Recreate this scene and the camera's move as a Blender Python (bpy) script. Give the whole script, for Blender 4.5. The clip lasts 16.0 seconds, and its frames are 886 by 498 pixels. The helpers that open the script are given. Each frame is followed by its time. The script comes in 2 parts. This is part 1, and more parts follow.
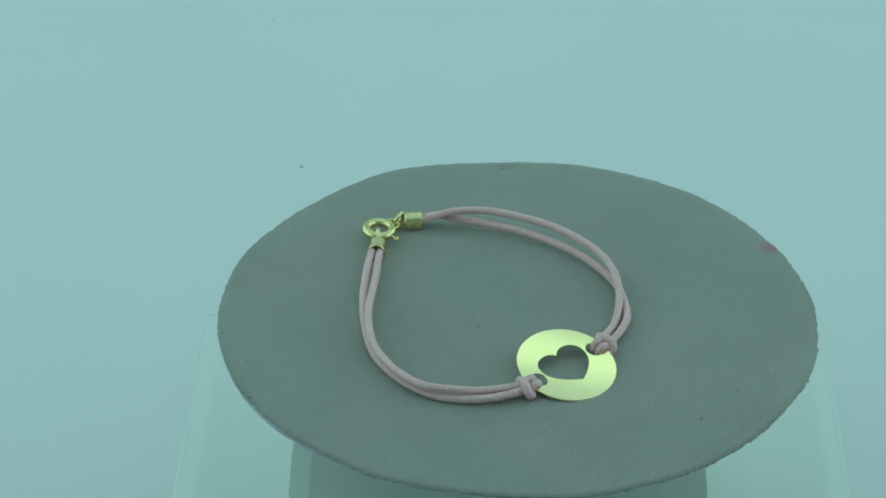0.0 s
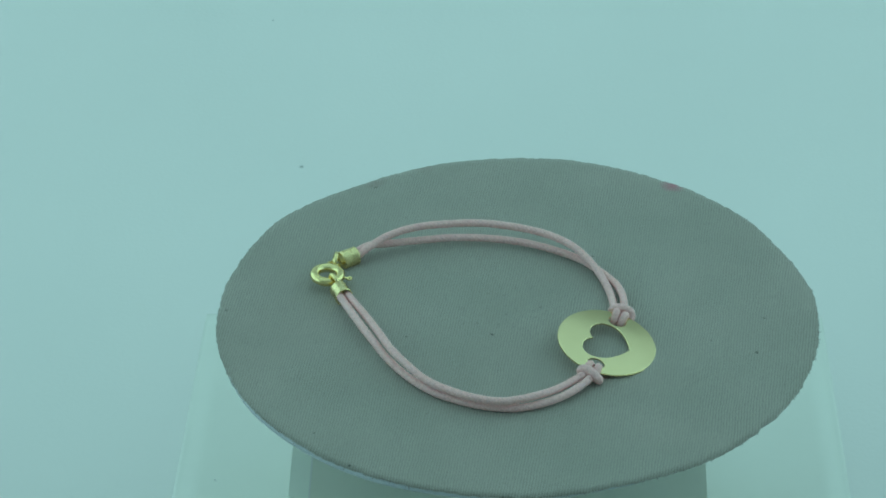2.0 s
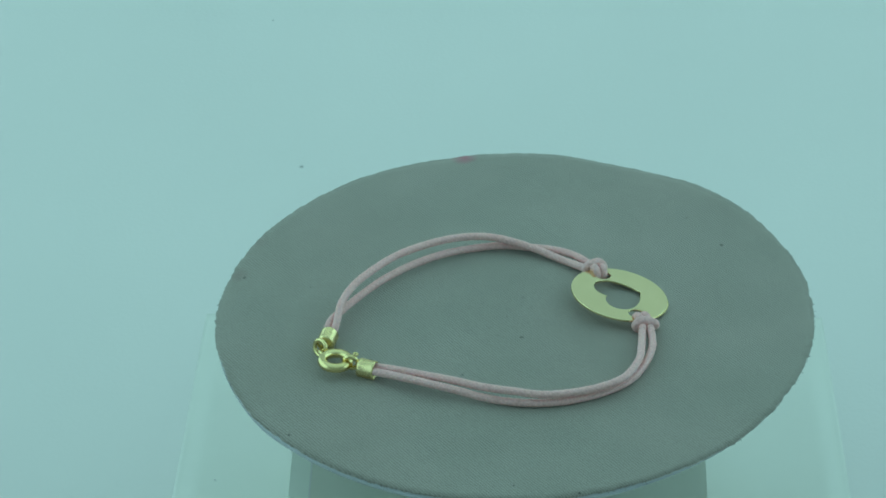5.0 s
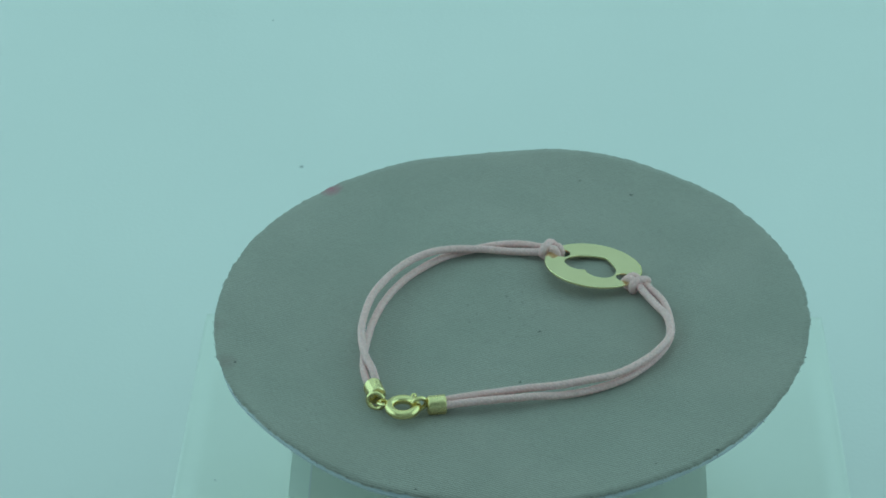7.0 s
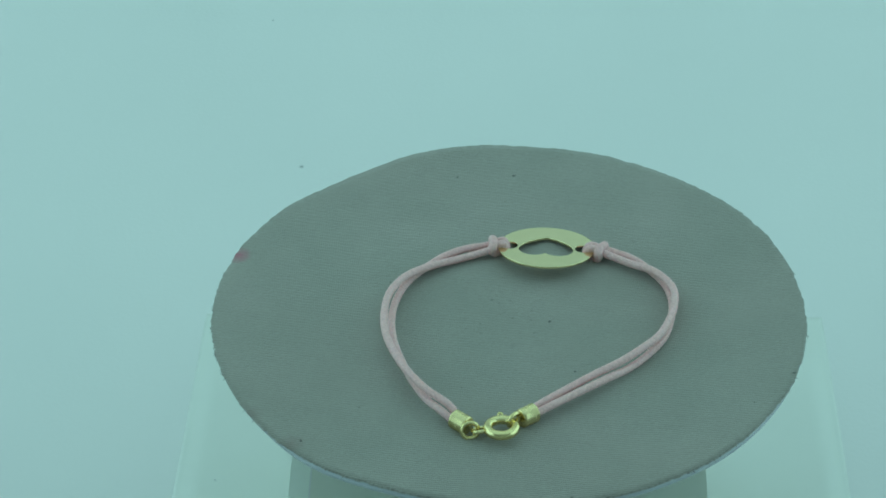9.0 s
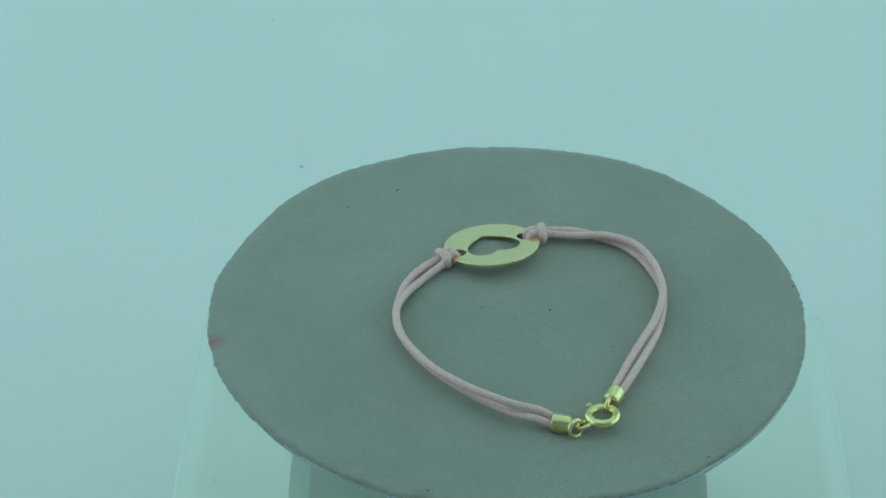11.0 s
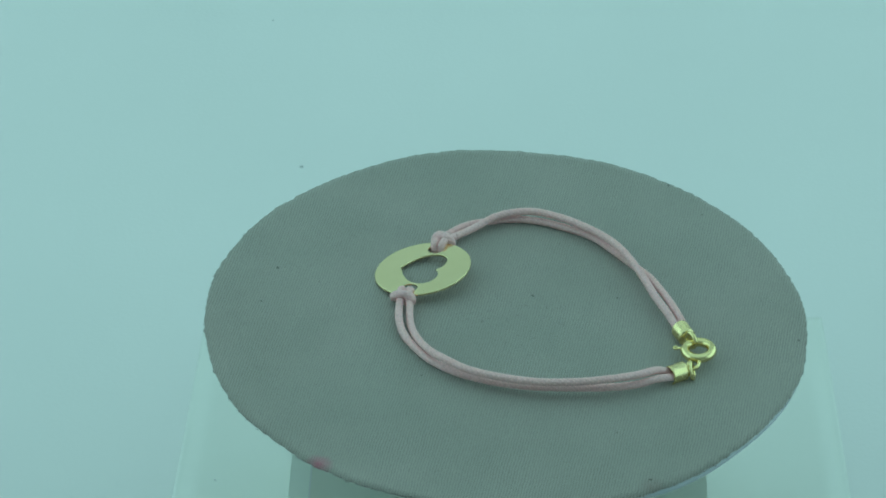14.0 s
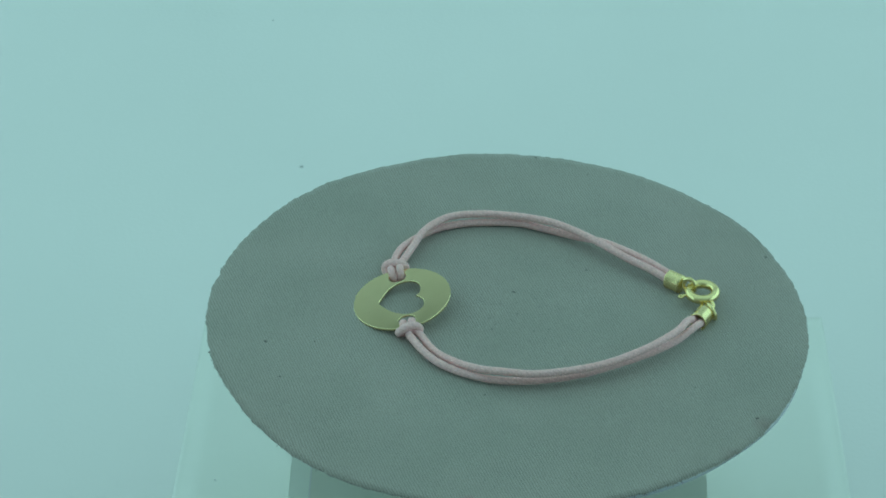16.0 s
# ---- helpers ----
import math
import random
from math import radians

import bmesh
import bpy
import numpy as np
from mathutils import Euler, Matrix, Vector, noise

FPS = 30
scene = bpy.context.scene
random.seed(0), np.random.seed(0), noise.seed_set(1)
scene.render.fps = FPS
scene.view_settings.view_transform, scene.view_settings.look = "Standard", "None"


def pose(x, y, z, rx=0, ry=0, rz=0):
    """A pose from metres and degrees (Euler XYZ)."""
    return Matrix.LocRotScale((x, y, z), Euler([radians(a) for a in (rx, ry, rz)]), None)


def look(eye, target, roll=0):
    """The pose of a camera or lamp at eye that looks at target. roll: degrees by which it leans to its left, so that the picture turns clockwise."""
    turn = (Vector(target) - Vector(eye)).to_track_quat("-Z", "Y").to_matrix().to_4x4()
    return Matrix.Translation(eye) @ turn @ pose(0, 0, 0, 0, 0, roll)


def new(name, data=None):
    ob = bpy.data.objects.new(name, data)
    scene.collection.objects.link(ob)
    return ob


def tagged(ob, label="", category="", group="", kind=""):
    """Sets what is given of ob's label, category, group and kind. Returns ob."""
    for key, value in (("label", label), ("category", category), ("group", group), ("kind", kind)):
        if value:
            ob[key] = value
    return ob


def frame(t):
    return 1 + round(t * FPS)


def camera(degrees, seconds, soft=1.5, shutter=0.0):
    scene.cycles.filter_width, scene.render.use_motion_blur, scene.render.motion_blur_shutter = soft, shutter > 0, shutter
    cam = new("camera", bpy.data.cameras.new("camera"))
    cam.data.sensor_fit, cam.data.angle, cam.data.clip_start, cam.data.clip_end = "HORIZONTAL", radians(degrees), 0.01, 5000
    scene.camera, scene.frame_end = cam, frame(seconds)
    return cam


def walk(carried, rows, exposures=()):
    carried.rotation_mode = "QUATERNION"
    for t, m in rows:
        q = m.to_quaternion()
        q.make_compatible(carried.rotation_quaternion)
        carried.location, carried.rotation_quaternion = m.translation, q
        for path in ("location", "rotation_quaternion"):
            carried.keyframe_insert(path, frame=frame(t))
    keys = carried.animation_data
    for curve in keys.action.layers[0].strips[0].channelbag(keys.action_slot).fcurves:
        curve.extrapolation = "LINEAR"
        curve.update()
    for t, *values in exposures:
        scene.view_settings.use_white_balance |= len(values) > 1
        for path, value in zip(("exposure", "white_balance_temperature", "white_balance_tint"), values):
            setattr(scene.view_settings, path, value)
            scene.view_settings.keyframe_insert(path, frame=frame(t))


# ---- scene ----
LENS = 14.14                       # a long zoom lens
EYE = Vector((-0.01380, -0.57950, 0.41657))
AIM = Vector((0.0, 0.82332, -0.56758))

cam = camera(LENS, 16.0, 1.9)
walk(cam, [(0.0, look(EYE, EYE + AIM, 0.36)), (16.0, look(EYE, EYE + AIM, 0.36))],
     exposures=[(0.0, 0.015), (0.5, 0.03), (1.0, 0.065), (3.5, 0.09), (9.0, 0.115), (16.0, 0.115)])


# ---- world and lamps ----
LED = (0.545, 1.0, 1.0)            # cyan-tinted lamp light
world = bpy.data.worlds.new("room")
scene.world = world
world.use_nodes = True
bg = world.node_tree.nodes["Background"]
bg.inputs["Color"].default_value = (0.545, 1.0, 1.0, 1)
bg.inputs["Strength"].default_value = 0.06


def soft_lamp(name, width, height, watts, place, colour=LED):
    light = bpy.data.lights.new(name, "AREA")
    light.shape, light.size, light.size_y = "RECTANGLE", width, height
    light.energy, light.color = watts, colour
    new(name, light).matrix_world = place


soft_lamp("panel_light", 0.90, 0.932, 0.86, pose(0.0, 0.066, 0.690))
soft_lamp("strip_light", 0.90, 0.040, 0.13, pose(0.0, 0.552, 0.690), (0.57, 1.0, 0.70))
# added fill behind the strip: keeps the roof bright in the pendant's reflection
soft_lamp("rear_fill_light", 0.90, 0.258, 0.23, pose(0.0, 0.701, 0.690))
# added fill from both sides, to soften shadows and lighten the base
soft_lamp("side_fill_left", 0.70, 1.20, 1.88, pose(-0.585, 0.20, 0.31, 0, -90, 0))
soft_lamp("side_fill_right", 0.70, 1.20, 1.88, pose(0.585, 0.20, 0.31, 0, 90, 0))


# ---- materials ----
def material(name):
    m = bpy.data.materials.new(name)
    m.use_nodes = True
    return m, m.node_tree.nodes, m.node_tree.links, m.node_tree.nodes["Principled BSDF"]


def ramp(nodes, links, fac, stops):
    r = nodes.new("ShaderNodeValToRGB")
    els = r.color_ramp.elements
    while len(els) < len(stops):
        els.new(0.5)
    for e, (p, c) in zip(els, stops):
        e.position, e.color = p, (*c, 1)
    links.new(fac, r.inputs["Fac"])
    return r.outputs["Color"]


def tex_noise(nodes, links, vec, scale, detail=3.0, rough=0.5):
    n = nodes.new("ShaderNodeTexNoise")
    n.inputs["Scale"].default_value = scale
    n.inputs["Detail"].default_value = detail
    n.inputs["Roughness"].default_value = rough
    if vec:
        links.new(vec, n.inputs["Vector"])
    return n.outputs["Fac"]


def bump(nodes, links, height, dist, strength=1.0, normal=None):
    b = nodes.new("ShaderNodeBump")
    b.inputs["Distance"].default_value = dist
    b.inputs["Strength"].default_value = strength
    links.new(height, b.inputs["Height"])
    if normal:
        links.new(normal, b.inputs["Normal"])
    return b.outputs["Normal"]


def math_node(nodes, links, op, a, b=None):
    n = nodes.new("ShaderNodeMath")
    n.operation = op
    for i, v in enumerate((a, b)):
        if v is None:
            continue
        if isinstance(v, (int, float)):
            n.inputs[i].default_value = v
        else:
            links.new(v, n.inputs[i])
    return n.outputs[0]


def mix_colour(nodes, links, fac, a, b, blend="MIX"):
    n = nodes.new("ShaderNodeMix")
    n.data_type, n.blend_type = "RGBA", blend
    for key, v in (("Factor", fac), ("A", a), ("B", b)):
        sock = [s for s in n.inputs if s.name == key and s.type == ("VALUE" if key == "Factor" else "RGBA")][0]
        if isinstance(v, (int, float)):
            sock.default_value = v
        elif isinstance(v, tuple):
            sock.default_value = (*v, 1)
        else:
            links.new(v, sock)
    return [s for s in n.outputs if s.type == "RGBA"][0]


def coords(nodes, kind="Object"):
    return nodes.new("ShaderNodeTexCoord").outputs[kind]


def paper_material():
    m, n, l, p = material("white_paper")
    v = coords(n)
    c = ramp(n, l, tex_noise(n, l, v, 9, 4), [(0.3, (0.755, 0.75, 0.755)), (0.7, (0.785, 0.775, 0.78))])
    l.new(c, p.inputs["Base Color"])
    p.inputs["Roughness"].default_value = 0.75
    l.new(bump(n, l, tex_noise(n, l, v, 900, 3), 0.0001, 0.4), p.inputs["Normal"])
    return m


SMUDGES = ((-0.0005, 0.0582, 0.0), (0.0116, 0.0585, 0.0))


def fabric_material():
    """Grey ribbed cloth: fine ribs run at 50 degrees, crossed by the weft, with specks, one pink stain and two faint smudges near the edge."""
    m, n, l, p = material("ribbed_cloth")
    v = coords(n)
    turn = n.new("ShaderNodeMapping")
    turn.inputs["Rotation"].default_value = (0, 0, radians(36.5))
    l.new(v, turn.inputs["Vector"])
    bend = tex_noise(n, l, v, 60, 2)
    # the threads wander a little
    drift = n.new("ShaderNodeTexNoise")
    drift.inputs["Scale"].default_value = 130.0
    l.new(v, drift.inputs["Vector"])
    sway = n.new("ShaderNodeVectorMath")
    sway.operation = "MULTIPLY_ADD"
    l.new(drift.outputs["Color"], sway.inputs[0])
    sway.inputs[1].default_value = (0.0008, 0.0008, 0.0)
    l.new(turn.outputs["Vector"], sway.inputs[2])
    laid = sway.outputs["Vector"]
    rib = n.new("ShaderNodeTexWave")
    rib.wave_type, rib.bands_direction, rib.wave_profile = "BANDS", "X", "SIN"
    rib.inputs["Scale"].default_value = 580.0
    rib.inputs["Distortion"].default_value = 2.6
    rib.inputs["Detail"].default_value = 2.0
    rib.inputs["Detail Scale"].default_value = 3.0
    l.new(laid, rib.inputs["Vector"])
    weft = n.new("ShaderNodeTexWave")
    weft.wave_type, weft.bands_direction = "BANDS", "Y"
    weft.inputs["Scale"].default_value = 820.0
    weft.inputs["Distortion"].default_value = 2.5
    l.new(laid, weft.inputs["Vector"])
    fine = tex_noise(n, l, v, 2600, 3, 0.7)
    broad = tex_noise(n, l, v, 45, 4, 0.6)
    base = ramp(n, l, broad, [(0.30, (0.339, 0.311, 0.278)), (0.72, (0.382, 0.354, 0.319))])
    gaps = math_node(n, l, "ADD", rib.outputs["Fac"], math_node(n, l, "MULTIPLY", tex_noise(n, l, turn.outputs["Vector"], 1300, 2, 0.6), 0.5))
    threads = ramp(n, l, gaps, [(0.25, (0.71, 0.72, 0.73)), (0.58, (0.97, 0.98, 0.98)), (1.0, (1.07, 1.07, 1.07))])
    worn = ramp(n, l, tex_noise(n, l, v, 55, 3, 0.6), [(0.34, (0.55, 0.55, 0.55)), (0.62, (1.0, 1.0, 1.0))])
    c = mix_colour(n, l, worn, base, mix_colour(n, l, 1.0, base, threads, "MULTIPLY"))
    tone = ramp(n, l, tex_noise(n, l, v, 22, 3, 0.6), [(0.35, (0.97, 1.0, 1.0)), (0.7, (1.03, 1.0, 1.01))])
    c = mix_colour(n, l, 1.0, c, tone, "MULTIPLY")
    lint = ramp(n, l, fine, [(0.33, (0.92, 0.92, 0.92)), (0.66, (1.06, 1.06, 1.06))])
    c = mix_colour(n, l, 1.0, c, lint, "MULTIPLY")
    # dark specks
    specks = ramp(n, l, tex_noise(n, l, v, 420, 2, 0.4), [(0.205, (1, 1, 1)), (0.225, (0, 0, 0))])
    c = mix_colour(n, l, specks, c, (0.10, 0.095, 0.09))
    # a worn, darker patch of thread marks near the middle
    mid = n.new("ShaderNodeVectorMath")
    mid.operation = "DISTANCE"
    l.new(v, mid.inputs[0])
    mid.inputs[1].default_value = (0.001, 0.002, 0.0)
    near = ramp(n, l, math_node(n, l, "MULTIPLY", mid.outputs["Value"], 50.0), [(0.25, (1, 1, 1)), (0.75, (0, 0, 0))])
    marks = ramp(n, l, tex_noise(n, l, v, 850, 3, 0.6), [(0.30, (0.7, 0.7, 0.7)), (0.38, (0, 0, 0))])
    c = mix_colour(n, l, mix_colour(n, l, 1.0, near, marks, "MULTIPLY"), c, (0.15, 0.145, 0.135))
    # a pink stain and two faint reddish brown smudges, all near the edge
    for spot, strength, tint in (((0.0540, 0.0262, 0.0), 0.82, (0.46, 0.13, 0.19)),
                                 (SMUDGES[0], 0.45, (0.24, 0.15, 0.14)), (SMUDGES[1], 0.35, (0.22, 0.15, 0.14))):
        dist = n.new("ShaderNodeVectorMath")
        dist.operation = "DISTANCE"
        l.new(v, dist.inputs[0])
        dist.inputs[1].default_value = spot
        d = math_node(n, l, "ADD", dist.outputs["Value"], math_node(n, l, "MULTIPLY", tex_noise(n, l, v, 700, 3, 0.7), 0.0022))
        stain = ramp(n, l, math_node(n, l, "MULTIPLY", d, 100.0), [(0.14, (strength,) * 3), (0.42, (0, 0, 0))])
        c = mix_colour(n, l, stain, c, tint)
    l.new(c, p.inputs["Base Color"])
    p.inputs["Roughness"].default_value = 0.92
    p.inputs["Sheen Weight"].default_value = 0.15
    p.inputs["Sheen Roughness"].default_value = 0.5
    h = math_node(n, l, "ADD", rib.outputs["Fac"], math_node(n, l, "MULTIPLY", weft.outputs["Fac"], 0.5))
    h = math_node(n, l, "ADD", h, math_node(n, l, "MULTIPLY", fine, 0.8))
    nb = bump(n, l, h, 0.00010, 0.7)
    l.new(bump(n, l, bend, 0.0006, 0.5, nb), p.inputs["Normal"])
    return m


def cord_material():
    """Waxed pink cotton cord: a fine braid that runs round the cord."""
    m, n, l, p = material("waxed_pink_cord")
    uv = coords(n, "UV")
    v = coords(n)
    waves = []
    for slope in (1, -1):
        mp = n.new("ShaderNodeMapping")
        mp.inputs["Scale"].default_value = (slope * 1.0, 1.0, 1.0)
        l.new(uv, mp.inputs["Vector"])
        w = n.new("ShaderNodeTexWave")
        w.wave_type, w.bands_direction = "BANDS", "DIAGONAL"
        w.inputs["Scale"].default_value = 0.55
        w.inputs["Distortion"].default_value = 2.2
        l.new(mp.outputs["Vector"], w.inputs["Vector"])
        waves.append(w.outputs["Fac"])
    braid = math_node(n, l, "MULTIPLY", waves[0], waves[1])
    spots = tex_noise(n, l, v, 1500, 4, 0.65)
    c = ramp(n, l, tex_noise(n, l, v, 1100, 4, 0.7), [(0.25, (0.80, 0.455, 0.46)), (0.5, (0.90, 0.53, 0.53)), (0.75, (0.95, 0.60, 0.59))])
    c = mix_colour(n, l, 1.0, c, ramp(n, l, braid, [(0.0, (0.975, 0.97, 0.97)), (0.45, (1.01, 1.01, 1.01))]), "MULTIPLY")
    fluff = ramp(n, l, tex_noise(n, l, v, 2400, 3, 0.75), [(0.30, (0.84, 0.83, 0.84)), (0.52, (1.0, 1.0, 1.0)), (0.72, (1.10, 1.12, 1.12))])
    c = mix_colour(n, l, 1.0, c, fluff, "MULTIPLY")
    l.new(c, p.inputs["Base Color"])
    l.new(ramp(n, l, spots, [(0.3, (0.42, 0.42, 0.42)), (0.7, (0.62, 0.62, 0.62))]), p.inputs["Roughness"])
    p.inputs["Subsurface Weight"].default_value = 0.06
    p.inputs["Subsurface Scale"].default_value = 0.0005
    h = math_node(n, l, "ADD", braid, math_node(n, l, "MULTIPLY", spots, 0.6))
    l.new(bump(n, l, h, 0.00010, 0.7), p.inputs["Normal"])
    return m


def gold_material(name, rough, brushed, dark, light, grain=0.5, dome=0.0):
    m, n, l, p = material(name)
    v = coords(n)
    p.inputs["Metallic"].default_value = 1.0
    c = ramp(n, l, tex_noise(n, l, v, 220, 3), [(0.3, dark), (0.7, light)])
    l.new(c, p.inputs["Base Color"])
    r = ramp(n, l, tex_noise(n, l, v, 500, 4), [(0.3, (rough * 0.96,) * 3), (0.7, (rough * 1.05,) * 3)])
    l.new(r, p.inputs["Roughness"])
    broad = bump(n, l, tex_noise(n, l, v, 110, 1), 0.0006, brushed)
    if dome:
        square = n.new("ShaderNodeVectorMath")
        square.operation = "DOT_PRODUCT"
        l.new(v, square.inputs[0])
        l.new(v, square.inputs[1])
        broad = bump(n, l, math_node(n, l, "MULTIPLY", square.outputs["Value"], -dome), 1.0, 1.0, broad)
    l.new(bump(n, l, tex_noise(n, l, v, 3000, 3), 0.00001, grain, broad), p.inputs["Normal"])
    return m


def plain_material(name, dark, light, rough, scale, coat=0.0, relief=0.0):
    m, n, l, p = material(name)
    v = coords(n)
    l.new(ramp(n, l, tex_noise(n, l, v, scale, 4), [(0.3, dark), (0.7, light)]), p.inputs["Base Color"])
    p.inputs["Roughness"].default_value = rough
    p.inputs["Coat Weight"].default_value = coat
    if relief:
        l.new(bump(n, l, tex_noise(n, l, v, scale * 20, 3), relief, 0.5), p.inputs["Normal"])
    return m


PAPER = paper_material()
FABRIC = fabric_material()
CORD = cord_material()
GOLD_PLATE = gold_material("satin_gold", 0.095, 0.025, (0.90, 0.755, 0.43), (0.93, 0.78, 0.455), 0.05, 0.45)
GOLD_WIRE = gold_material("polished_gold", 0.21, 0.10, (0.84, 0.69, 0.33), (0.88, 0.74, 0.38))
GOLD_CAP = gold_material("brushed_gold", 0.27, 0.08, (0.82, 0.67, 0.33), (0.86, 0.71, 0.38))
CARD = plain_material("pale_blue_plastic", (0.44, 0.46, 0.52), (0.55, 0.57, 0.63), 0.25, 80, 0.4)
FRAY = plain_material("brown_thread_ends", (0.12, 0.10, 0.10), (0.27, 0.22, 0.22), 0.9, 900)
GREY_BASE = plain_material("grey_plastic", (0.73, 0.75, 0.64), (0.78, 0.80, 0.70), 0.22, 40, 0.3, 0.00002)
CLEAR_EDGE = plain_material("frosted_plastic", (0.82, 0.87, 0.78), (0.87, 0.91, 0.82), 0.45, 50)
SPINDLE = plain_material("white_plastic", (0.70, 0.70, 0.68), (0.76, 0.76, 0.74), 0.4, 60)
TENT = plain_material("white_tent_cloth", (0.76, 0.76, 0.75), (0.80, 0.80, 0.79), 0.9, 25, 0.0, 0.0002)
HOUSING = plain_material("lamp_housing", (0.55, 0.55, 0.55), (0.6, 0.6, 0.6), 0.5, 30)
PLATE = plain_material("greenish_white_plastic", (0.735, 0.75, 0.72), (0.76, 0.775, 0.745), 0.5, 40)
DIRT = plain_material("dark_lint", (0.55, 0.55, 0.56), (0.62, 0.62, 0.63), 0.9, 900)


# ---- mesh helpers ----
def mesh_of(name, bm, mat, smooth=True):
    bmesh.ops.recalc_face_normals(bm, faces=bm.faces)
    me = bpy.data.meshes.new(name)
    bm.to_mesh(me)
    bm.free()
    me.materials.append(mat)
    for f in me.polygons:
        f.use_smooth = smooth
    return me


def part(name, bm, mat, parent, label="", smooth=True):
    ob = new(name, mesh_of(name, bm, mat, smooth))
    ob.parent = parent
    return tagged(ob, label)


def box(bm, lo, hi, bevel=0.0, segs=2):
    r = bmesh.ops.create_cube(bm, size=1.0)
    for v in r["verts"]:
        v.co = Vector([lo[i] + (v.co[i] + 0.5) * (hi[i] - lo[i]) for i in range(3)])
    if bevel:
        es = list({e for v in r["verts"] for e in v.link_edges})
        bmesh.ops.bevel(bm, geom=es, offset=bevel, segments=segs, affect="EDGES", profile=0.5)


def spline(points, n):
    """A smooth line through the points, in n even steps."""
    ps = [Vector(p) for p in points]
    ps = [2 * ps[0] - ps[1], *ps, 2 * ps[-1] - ps[-2]]
    dense = []
    for i in range(1, len(ps) - 2):
        a, b, c, d = ps[i - 1:i + 3]
        for k in range(24):
            s = k / 24
            dense.append(0.5 * (2 * b + (c - a) * s + (2 * a - 5 * b + 4 * c - d) * s * s + (3 * b - a - 3 * c + d) * s ** 3))
    dense.append(ps[-2])
    run = [0.0]
    for p, q in zip(dense, dense[1:]):
        run.append(run[-1] + (q - p).length)
    out, j = [], 0
    for k in range(n + 1):
        want = run[-1] * k / n
        while j < len(run) - 2 and run[j + 1] < want:
            j += 1
        span = max(run[j + 1] - run[j], 1e-9)
        out.append(dense[j].lerp(dense[j + 1], (want - run[j]) / span))
    return out


def tube(bm, line, radius, sides=12, closed=False, squash=1.0, lumps=0.0):
    """A round bar along a line, with the length and the turn as UV."""
    uv = bm.loops.layers.uv.verify()
    n = len(line)
    tang = []
    for i in range(n):
        a = line[i - 1] if (i or closed) else line[0]
        b = line[(i + 1) % n] if (i < n - 1 or closed) else line[-1]
        tang.append((b - a).normalized())
    side = tang[0].cross(Vector((0, 0, 1)))
    if side.length < 0.1:
        side = tang[0].cross(Vector((0, 1, 0)))
    side.normalize()
    rings, runs, run = [], [], 0.0
    for i, p in enumerate(line):
        side = (side - tang[i] * side.dot(tang[i])).normalized()
        up = side.cross(tang[i])
        run += (p - line[i - 1]).length if i else 0.0
        runs.append(run)
        ring = []
        for k in range(sides):
            a = 2 * math.pi * k / sides
            r = radius * (1 + (lumps * noise.noise(p * 900 + Vector((k * 0.7, 0, 0))) if lumps else 0))
            ring.append(bm.verts.new(p + side * math.cos(a) * r + up * math.sin(a) * r * squash))
        rings.append(ring)
    rings_n = n if closed else n - 1
    for i in range(rings_n):
        j = (i + 1) % n
        for k in range(sides):
            k2 = (k + 1) % sides
            f = bm.faces.new((rings[i][k], rings[i][k2], rings[j][k2], rings[j][k]))
            ra, rb = runs[i], runs[j] if j else run + (line[0] - line[-1]).length
            for loop, (r, a) in zip(f.loops, ((ra, k), (ra, k + 1), (rb, k + 1), (rb, k))):
                loop[uv].uv = (r / 0.0009, a / sides * 6.0)
    if not closed:
        bm.faces.new(rings[0])
        bm.faces.new(rings[-1])


def lathe(bm, profile, m, steps=32):
    """Turns a profile of (radius, height) round the z axis of the pose m."""
    rings = []
    for r, z in profile:
        if r < 1e-7:
            rings.append([bm.verts.new(m @ Vector((0, 0, z)))])
        else:
            rings.append([bm.verts.new(m @ Vector((r * math.cos(2 * math.pi * k / steps), r * math.sin(2 * math.pi * k / steps), z))) for k in range(steps)])
    for a, b in zip(rings, rings[1:]):
        for k in range(steps):
            k2 = (k + 1) % steps
            q = [a[k % len(a)], a[k2 % len(a)], b[k2 % len(b)], b[k % len(b)]]
            q = list(dict.fromkeys(q))
            if len(q) > 2:
                bm.faces.new(q)


def circle(centre, normal, radius, n=28, stretch=1.0, along=None):
    """The points of a ring, longer by stretch in the direction along."""
    nrm = Vector(normal).normalized()
    u = Vector(along) if along is not None else nrm.orthogonal()
    u = (u - nrm * u.dot(nrm)).normalized()
    w = nrm.cross(u)
    return [Vector(centre) + u * math.cos(2 * math.pi * k / n) * radius * stretch + w * math.sin(2 * math.pi * k / n) * radius for k in range(n)]


# ---- the paper floor, the base and an unseen, added tent ----
GROUND = -0.060


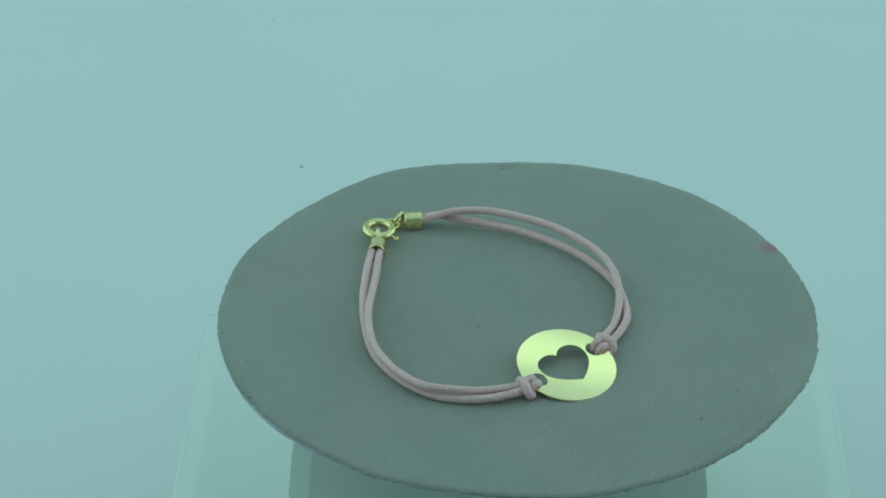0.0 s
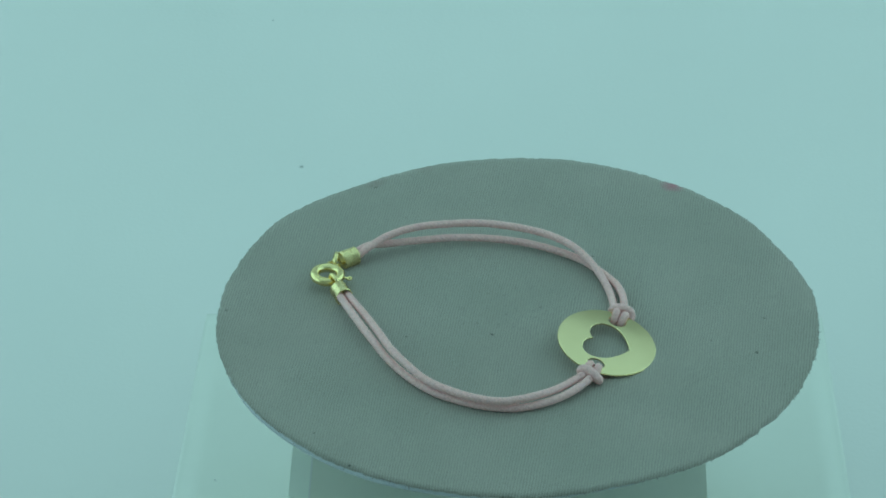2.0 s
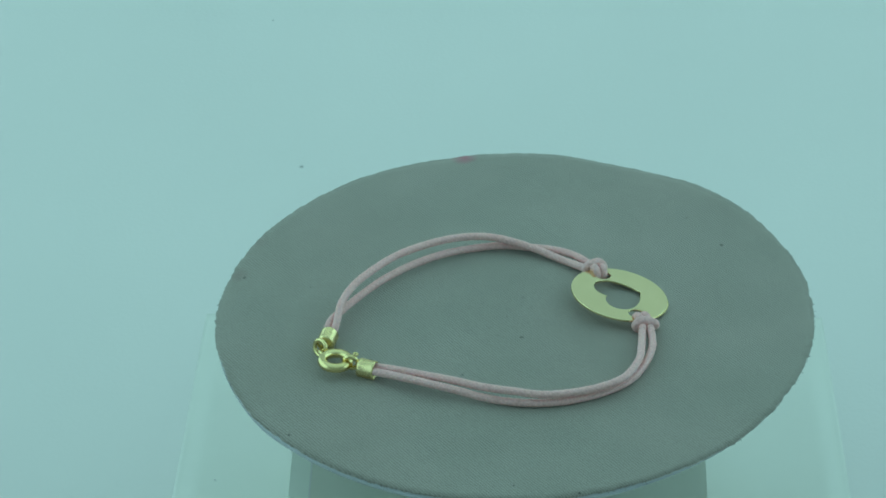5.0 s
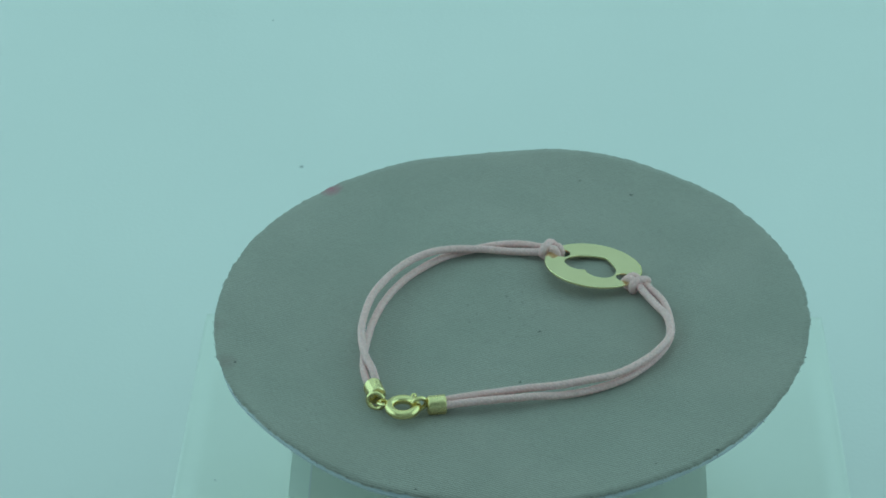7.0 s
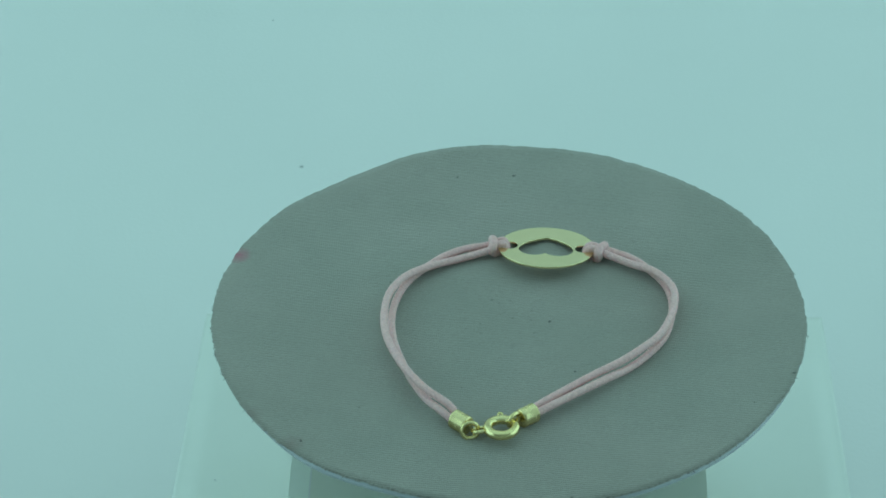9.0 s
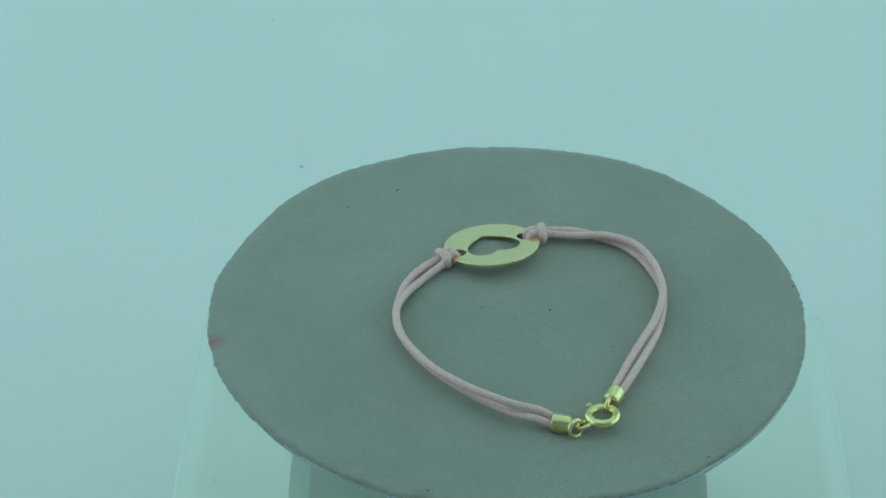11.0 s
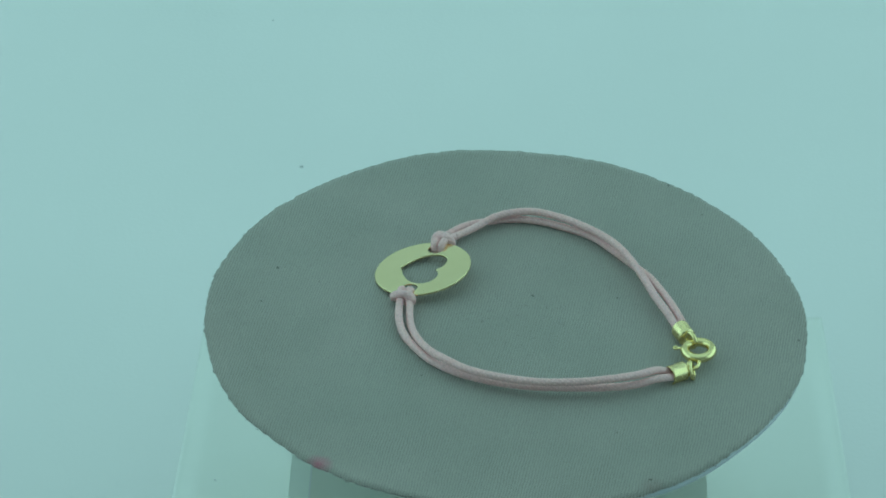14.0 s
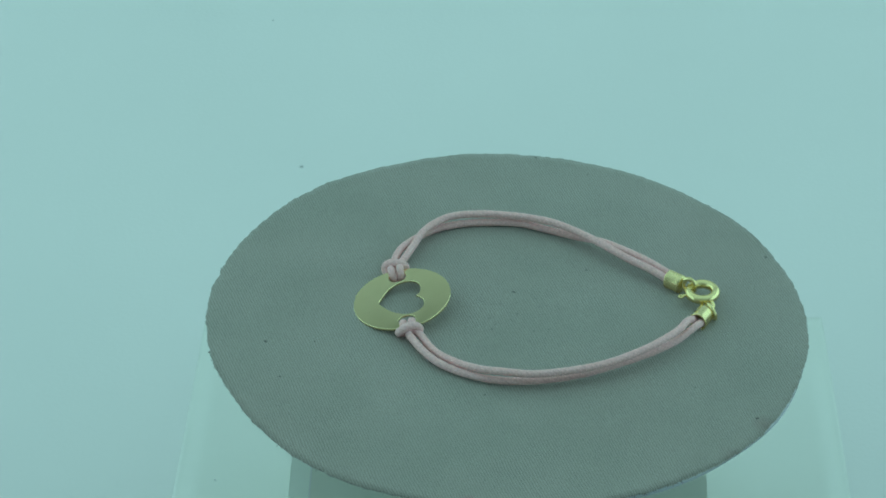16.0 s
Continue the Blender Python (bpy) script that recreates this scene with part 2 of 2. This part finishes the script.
def build_floor():
    """A white paper sheet that lies flat and sweeps up at the back."""
    bm = bmesh.new()
    prof = [(-1.2, GROUND), (-0.4, GROUND), (0.0, GROUND), (0.5, GROUND)]
    for k in range(1, 13):
        a = math.pi / 2 * k / 12
        prof.append((0.5 + 0.35 * math.sin(a), GROUND + 0.35 * (1 - math.cos(a))))
    prof.append((0.85, 0.74))
    loop = prof + [(y + (0.0006 if y > 0.6 else 0.0), z - 0.0006) for y, z in reversed(prof)]
    sides = [[bm.verts.new((x, y, z)) for y, z in loop] for x in (-0.6, 0.6)]
    n = len(loop)
    for k in range(n):
        bm.faces.new((sides[0][k], sides[0][(k + 1) % n], sides[1][(k + 1) % n], sides[1][k]))
    ob = new("floor", mesh_of("floor", bm, PAPER))
    tagged(ob, "seamless white paper sweep under cyan light", "backdrop", kind="structure")


# the walls and ceiling are out of view, added for bounced light and reflections
def build_tent():
    for name, lo, hi in (("wall_left", (-0.606, -1.2, GROUND - 0.002), (-0.602, 0.86, 0.75)),
                         ("wall_right", (0.602, -1.2, GROUND - 0.002), (0.606, 0.86, 0.75)),
                         ("wall_front", (-0.606, -1.206, GROUND - 0.002), (0.606, -1.202, 0.75)),
                         ("ceiling", (-0.606, -1.206, 0.752), (0.606, 0.86, 0.756))):
        bm = bmesh.new()
        box(bm, lo, hi)
        tagged(new(name, mesh_of(name, bm, TENT, False)), "unseen white tent cloth added to bounce light", "tent wall", kind="structure")
    bm = bmesh.new()
    box(bm, (-0.47, -0.42, 0.695), (0.47, 0.84, 0.751), 0.004)
    lamp = new("lamp_panel")
    tagged(lamp, "flat grey lamp panel under the tent roof", "lamp")
    part("housing", bm, HOUSING, lamp, smooth=False)


def build_base():
    """The still base under the turning disc: a grey block with a frosted edge on a thin white plate."""
    bm = bmesh.new()
    nx, ny = 96, 60
    ease = lambda u: (lambda w: w * w * (3 - 2 * w))(min(1.0, max(0.0, u)))
    grid = []
    for j in range(ny + 1):
        y = -0.120 + 0.205 * j / ny
        left, right = -0.0722 + 0.052 * y, 0.0740 - 0.012 * y
        row = []
        for i in range(nx + 1):
            u = 2 * i / nx - 1
            x = (left + right) / 2 + (right - left) / 2 * math.copysign(abs(u) ** 0.5, u)
            h = 0.0013 * ease(min(x - left, right - x) / 0.0055) * ease((0.085 - y) / 0.030)
            row.append(bm.verts.new((x, y, GROUND + 0.0001 + h)))
        grid.append(row)
    for a, b in zip(grid, grid[1:]):
        for i in range(nx):
            bm.faces.new((a[i], a[i + 1], b[i + 1], b[i]))
    lower = [bm.verts.new((q.co.x, q.co.y, GROUND)) for q in (grid[0][0], grid[0][-1], grid[-1][-1], grid[-1][0])]
    bm.faces.new([*grid[0], lower[1], lower[0]])
    bm.faces.new([*grid[-1], lower[2], lower[3]])
    bm.faces.new([*(r[0] for r in grid), lower[3], lower[0]])
    bm.faces.new([*(r[-1] for r in grid), lower[2], lower[1]])
    bm.faces.new(lower)
    plate = new("base_plate", mesh_of("base_plate", bm, PLATE))
    tagged(plate, "low greenish white plastic plate on the white paper", "plate")
    base = new("turntable_base")
    base.matrix_world = pose(0, 0, 0, 0, 0, -1.2)
    tagged(base, "grey plastic turntable base with a frosted side", "turntable base")
    bm = bmesh.new()
    box(bm, (-0.03925, -0.0700, GROUND + 0.0030), (0.0391, 0.0300, -0.0220))
    part("body", bm, GREY_BASE, base, smooth=False)
    bm = bmesh.new()
    box(bm, (-0.0433, -0.0700, GROUND + 0.003), (-0.0393, 0.0300, -0.0221))
    part("side_panel", bm, CLEAR_EDGE, base, "frosted lighter side panel", smooth=False)
    # the bright line along the edge, a highlight put in as a white strip
    bm = bmesh.new()
    box(bm, (-0.03935, -0.0698, -0.0300), (-0.03905, 0.0298, -0.02195))
    part("edge_highlight", bm, SPINDLE, base, "thin pale strip added as the edge's highlight", smooth=False)
    bm = bmesh.new()
    lathe(bm, [(0, -0.0222), (0.012, -0.0222), (0.012, -0.0210), (0.0055, -0.0200), (0.005, -0.0004), (0, -0.0004)], pose(0, 0, 0))
    part("spindle", bm, SPINDLE, base, "white plastic spindle")


def surface(x, y):
    """The height of the slightly tilted, crowned and wavy disc."""
    r, a = math.hypot(x, y) / 0.06, math.atan2(y, x)
    wave = 0.23 * math.cos(5 * a + 2.6) - 0.16 * math.cos(4 * a) + 0.20 * math.sin(7 * a) - 0.11 * math.cos(8 * a) + 0.17 * math.sin(10 * a)
    high = 0.65 + CROWN * (1 - min(r, 1.1) ** 2) * (1 + 1.2 * r * math.sin(a)) + r * (0.14 * math.cos(a) - 1.51 * math.sin(a)) - 0.20 * r * r * math.cos(2 * a) + wave * r ** 6
    return high * 0.001


CROWN = 0.6


def rim(a):
    """The disc's radius: a little off the axis."""
    return 0.001 * (59.60 + 1.16 * math.cos(a) - 0.23 * math.sin(a) + 0.19 * math.cos(2 * a) - 0.34 * math.sin(2 * a))


def build_disc():
    disc = new("display_disc")
    tagged(disc, "round grey ribbed cloth-covered disc with frayed edge on a turntable", "display disc")
    steps = 720
    rads = [0.0, 0.1, 0.2, 0.3, 0.4, 0.5, 0.6, 0.68, 0.76, 0.83, 0.89, 0.94, 0.975, 1.0]

    def sheet(name, top, bottom, edge, mat, label):
        bm = bmesh.new()
        loops = []
        for off, order in ((top, rads[1:]), (bottom, rads[:0:-1])):
            for f in order:
                ring = []
                for k in range(steps):
                    a = 2 * math.pi * k / steps
                    r = f * edge(a)
                    x, y = r * math.cos(a), r * math.sin(a)
                    ring.append(bm.verts.new((x, y, surface(x, y) + off)))
                loops.append(ring)
        for p, q in zip(loops, loops[1:]):
            for k in range(steps):
                bm.faces.new((p[k], p[(k + 1) % steps], q[(k + 1) % steps], q[k]))
        for ring, off in ((loops[0], top), (loops[-1], bottom)):
            c = bm.verts.new((0, 0, surface(0, 0) + off))
            for k in range(steps):
                bm.faces.new((c, ring[k], ring[(k + 1) % steps]))
        return part(name, bm, mat, disc, label)

    def ragged(a):
        p = Vector((math.cos(a), math.sin(a), 0))
        return rim(a) + 0.00025 * noise.noise(p * 5) + 0.00022 * noise.noise(p * 14 + Vector((3, 0, 0))) + 0.00030 * noise.noise(p * 45) + 0.00020 * noise.noise(p * 120)

    sheet("cloth_cover", 0.0, -0.0005, ragged, FABRIC, "grey ribbed cloth with a pink stain at the edge")
    sheet("backing_disc", -0.00052, -0.0018, lambda a: 0.0583 + 0.0005 * math.cos(a - radians(105)) + 0.0005 * noise.noise(Vector((math.cos(a) * 3, math.sin(a) * 3, 7))), CARD, "pale blue plastic disc")
    # thread ends along the cut edge
    rng = random.Random(4)
    bm = bmesh.new()
    for _ in range(1000):
        a = rng.uniform(0, 2 * math.pi)
        if noise.noise(Vector((math.cos(a) * 4, math.sin(a) * 4, 2))) < rng.uniform(-0.35, 0.25):
            continue
        r = ragged(a)
        length = rng.uniform(0.00015, 0.0007)
        lean = rng.uniform(-1.2, 1.2)
        out = Vector((math.cos(a + lean), math.sin(a + lean), rng.uniform(-0.9, 0.15)))
        x, y = (r - 0.0003) * math.cos(a), (r - 0.0003) * math.sin(a)
        p = Vector((x, y, surface(x, y) - 0.00025))
        tube(bm, [p, p + out * length * 0.5, p + out * length + Vector((0, 0, rng.uniform(-0.0001, 0.0001)))], rng.uniform(0.00003, 0.00007), 5)
    tagged(part("thread_ends", bm, FRAY, disc, "brown frayed thread ends"), kind="stuff")
    return disc


# ---- the bracelet, in the disc's space, millimetres ----
def mm(*p):
    return Vector(p) * 0.001


PENDANT = pose(0.0104, -0.0194, 0.00318, 0, 0, -47.4) @ pose(0, 0, 0, 0, 10.5, 0)   # x points to the heart's tip
STRANDS = {
    "a": [(-18.6, 31.4, 2.2), (-15.5, 31.5, 3.65), (-10.8, 32.2, 4.45), (-4.8, 31.6, 4.95), (1.5, 29.6, 4.95), (7.9, 26.5, 4.95), (13.4, 22.1, 4.85), (17.9, 17.0, 4.65), (20.4, 11.6, 4.45), (21.5, 6.4, 3.65), (21.3, 0.6, 2.8), (20.0, -5.1, 2.3), (17.6, -10.4, 3.0)],
    "b": [(-18.6, 32.9, 2.0), (-15.0, 33.1, 2.8), (-10.3, 32.3, 2.3), (-4.5, 30.5, 2.3), (2.1, 27.7, 2.5), (8.6, 24.0, 2.4), (14.2, 19.4, 2.3), (18.6, 14.1, 2.1), (21.5, 8.5, 2.1), (22.7, 2.9, 2.1), (22.9, -2.2, 2.4), (21.7, -6.8, 2.8), (19.6, -10.9, 2.9)],
    "c": [(-26.6, 20.3, 2.6), (-27.0, 15.4, 3.2), (-27.3, 9.8, 3.45), (-27.9, 3.9, 3.95), (-28.5, -2.4, 4.15), (-28.3, -8.5, 4.35), (-27.3, -14.0, 4.05), (-25.2, -18.8, 4.05), (-22.4, -23.2, 4.15), (-17.8, -27.5, 4.25), (-11.3, -28.9, 4.15), (-5.7, -28.1, 3.4), (-0.4, -26.9, 3.35)],
    "d": [(-28.2, 20.3, 2.7), (-29.0, 14.3, 3.2), (-29.5, 8.3, 3.3), (-29.7, 2.4, 3.1), (-29.4, -3.2, 2.3), (-28.5, -9.5, 2.0), (-26.8, -15.9, 2.2), (-23.6, -21.1, 2.2), (-19.8, -25.4, 2.3), (-15.1, -28.6, 2.4), (-9.8, -29.9, 2.6), (-4.4, -30.0, 3.0), (0.8, -28.4, 3.2)],
}
CORD_R = 0.00077


def bezier(p, n):
    out = []
    for k in range(n):
        s = k / n
        out.append(tuple((1 - s) ** 3 * p[0][i] + 3 * s * (1 - s) ** 2 * p[1][i] + 3 * s * s * (1 - s) * p[2][i] + s ** 3 * p[3][i] for i in range(2)))
    return out


def build_pendant(bracelet):
    """A thin round gold plate with a heart cut out and two cord holes."""
    half = bezier([(4.75, 0), (3.8, 1.9), (2.0, 5.45), (-1.2, 5.45)], 16) + bezier([(-1.2, 5.45), (-4.2, 5.45), (-5.0, 1.5), (-2.9, 0)], 16)
    heart = half + [(-2.9, 0)] + [(x, -y) for x, y in half[:0:-1]]
    heart = [(x * 1.03, y * 1.025) for x, y in heart]
    loops = [[(9.76 * math.cos(2 * math.pi * k / 160), 9.76 * math.sin(2 * math.pi * k / 160)) for k in range(160)], heart]
    for s in (1, -1):
        loops.append([(1.83 * math.cos(2 * math.pi * k / 32), s * 7.4 + 1.63 * math.sin(2 * math.pi * k / 32)) for k in range(32)])
    flat = bpy.data.curves.new("pendant", "CURVE")
    flat.dimensions, flat.fill_mode = "2D", "BOTH"
    flat.extrude, flat.bevel_depth, flat.bevel_resolution = 0.00014, 0.00009, 3
    for loop in loops:
        sp = flat.splines.new("POLY")
        sp.points.add(len(loop) - 1)
        for q, (x, y) in zip(sp.points, loop):
            q.co = (x * 0.001, y * 0.001, 0, 1)
        sp.use_cyclic_u = True
    shape = new("pendant_outline", flat)
    me = bpy.data.meshes.new_from_object(shape)
    bpy.data.objects.remove(shape)
    me.materials.clear()
    me.materials.append(GOLD_PLATE)
    ob = new("pendant", me)
    ob.parent = bracelet
    ob.matrix_basis = PENDANT
    # tiny beads, added to catch a dotted highlight along part of the rim
    bm = bmesh.new()
    for k in range(26):
        a = radians(-80 + 2.2 * k)
        bmesh.ops.create_icosphere(bm, subdivisions=1, radius=0.00017, matrix=pose(0.00988 * math.cos(a), 0.00988 * math.sin(a), 0.00005))
    part("rim_glints", bm, GOLD_WIRE, ob, "row of tiny beads added for the rim's dotted highlights")
    return tagged(ob, "round satin gold plate with a cut-out heart")


def build_knot(bracelet, side, ends):
    """One wrap round both strands, and two legs that dive into the pendant's hole. side is +1 or -1 along the pendant's y."""
    hole = PENDANT @ mm(0, side * 7.5, 0)
    edge = PENDANT @ mm(0, side * (10.5 if side > 0 else 10.9), 0.05)
    out = (PENDANT.to_3x3() @ Vector((0, side, 0))).normalized()
    across = (PENDANT.to_3x3() @ Vector((1, 0, 0))).normalized()
    up = (PENDANT.to_3x3() @ Vector((0, 0, 1))).normalized()
    knot = bmesh.new()
    # the wrap
    wrap = []
    for k in range(40):
        a = 2 * math.pi * k / 40
        wrap.append(edge + across * math.cos(a) * 0.00198 + up * (math.sin(a) * 0.00120 - 0.00025) + out * (0.00035 * math.sin(a * 2 + 0.5) + 0.00060 * math.sin(a) + (-0.00020 if side > 0 else 0.00035) * math.cos(a)))
    tube(knot, wrap, 0.00090, 14, True, lumps=0.08)
    for s, end in zip((1, -1), ends):
        p_end = Vector(end) * 0.001
        line = [p_end, p_end.lerp(edge, 0.55) + across * s * 0.0003,
                edge + across * s * 0.00078 - up * 0.00030 - out * 0.0001,
                edge - out * 0.0010 + across * s * 0.00088 + up * 0.00060,
                hole + out * 0.0012 + across * s * 0.00082 + up * 0.00060,
                hole + out * 0.0006 + across * s * 0.0007 - up * 0.0006,
                hole + out * 0.0018 + across * s * 0.0005 - up * 0.0011]
        tube(knot, spline(line, 30), 0.00080, 14, lumps=0.05)
    return part("knot", knot, CORD, bracelet, "tight pink cord knot through the pendant's hole")


def build_cap(bracelet, mouth, back):
    """A short gold tube that clamps two strand ends; mouth and back are its ends."""
    mouth, back = Vector(mouth), Vector(back)
    axis = (back - mouth)
    h = axis.length
    m = Matrix.Translation(mouth) @ axis.to_track_quat("Z", "Y").to_matrix().to_4x4()
    r = 0.00182
    m = m @ Matrix.Diagonal((1.0, 1.09, 1.0, 1.0))
    bm = bmesh.new()
    lathe(bm, [(r * 0.78, 0.0009), (r * 0.87, 0.00005), (r * 0.93, 0), (r * 1.0, 0.00010), (r * 1.01, 0.00030), (r * 0.985, 0.00042), (r * 0.985, h * 0.84), (r * 0.96, h * 0.92), (r * 0.88, h * 0.97), (r * 0.70, h), (0, h)], m, 40)
    return part("end_cap", bm, GOLD_CAP, bracelet, "brushed gold tube cap")


def build_bracelet():
    br = new("bracelet")
    tagged(br, "pale pink double cord bracelet with round gold heart pendant", "bracelet")
    for key in "abcd":
        bm = bmesh.new()
        tube(bm, spline(mm_list(STRANDS[key]), 150), CORD_R, 14, lumps=0.04)
        part("cord", bm, CORD, br, "waxed pale pink cotton cord")
    build_pendant(br)
    build_knot(br, 1, (STRANDS["b"][-1], STRANDS["a"][-1]))
    build_knot(br, -1, (STRANDS["d"][-1], STRANDS["c"][-1]))
    cap_a = build_cap(br, mm(-18.2, 32.2, 1.95), mm(-21.9, 31.9, 1.95))
    cap_b = build_cap(br, mm(-27.35, 19.7, 2.3), mm(-27.1, 23.3, 2.3))
    # spring ring clasp
    c = mm(-26.95, 28.0, 2.6)
    clasp_ring = bmesh.new()
    tube(clasp_ring, circle(c, (0.05, 0.0, 1), 0.00263, 48), 0.00092, 16, True)
    clasp = part("spring_ring_clasp", clasp_ring, GOLD_WIRE, br, "polished gold spring ring clasp")
    bm = bmesh.new()
    nub = mm(-23.8, 25.3, 2.35)
    tube(bm, [c + (nub - c) * 0.62, nub], 0.00028, 8)
    tube(bm, circle(nub + mm(0.35, -0.2, 0.0), (0, 0, 1), 0.00042, 16), 0.00022, 8, True)
    part("trigger", bm, GOLD_WIRE, clasp)
    bm = bmesh.new()
    tube(bm, circle(mm(-23.0, 32.5, 1.95), (-0.84, 0.50, 0.26), 0.00160, 32), 0.00042, 12, True)
    part("cap_loop", bm, GOLD_WIRE, cap_a)
    bm = bmesh.new()
    tube(bm, circle(mm(-24.2, 30.9, 1.95), (0.35, -0.1, 1.0), 0.00115, 32, 1.30, (-1, -1, 0)), 0.00040, 12, True)
    part("jump_ring", bm, GOLD_WIRE, br)
    bm = bmesh.new()
    tube(bm, circle(mm(-27.0, 24.85, 2.9), (1.0, 0.1, 0.1), 0.00140, 32), 0.00046, 12, True)
    part("cap_loop", bm, GOLD_WIRE, cap_b)
    return br


def mm_list(points):
    return [mm(*p) for p in points]


def build_lint():
    """Tiny dark bits of lint on the paper."""
    for x, y, s in ((-0.0483, 0.1463, 0.00036), (-0.0622, 0.0206, 0.00024), (-0.0581, 0.2152, 0.00024)):
        bm = bmesh.new()
        z = GROUND + (0.0024 if y < 0.1 else 0.0002)
        tube(bm, spline([Vector((x - s, y, z)), Vector((x, y + s * 0.7, z + s * 0.4)), Vector((x + s, y + s * 0.2, z))], 6), s * 0.45, 6)
        tagged(new("lint", mesh_of("lint", bm, DIRT)), "tiny dark speck of lint on the white paper", "lint", "lint on the paper")


build_floor()
build_tent()
build_base()
DISC = build_disc()
BRACELET = build_bracelet()
build_lint()


# ---- what turns ----
def turn(t):
    return 14.12 * t + 0.1637 * t ** 2 - 0.01444 * t ** 3 + 0.00041 * t ** 4


def motions():
    """Disc and bracelet turn together, steadily, anticlockwise from above."""
    rows = [(t, pose(0, 0, 0, 0, 0, turn(t))) for t in range(17)]
    walk(DISC, rows)
    walk(BRACELET, rows)


motions()
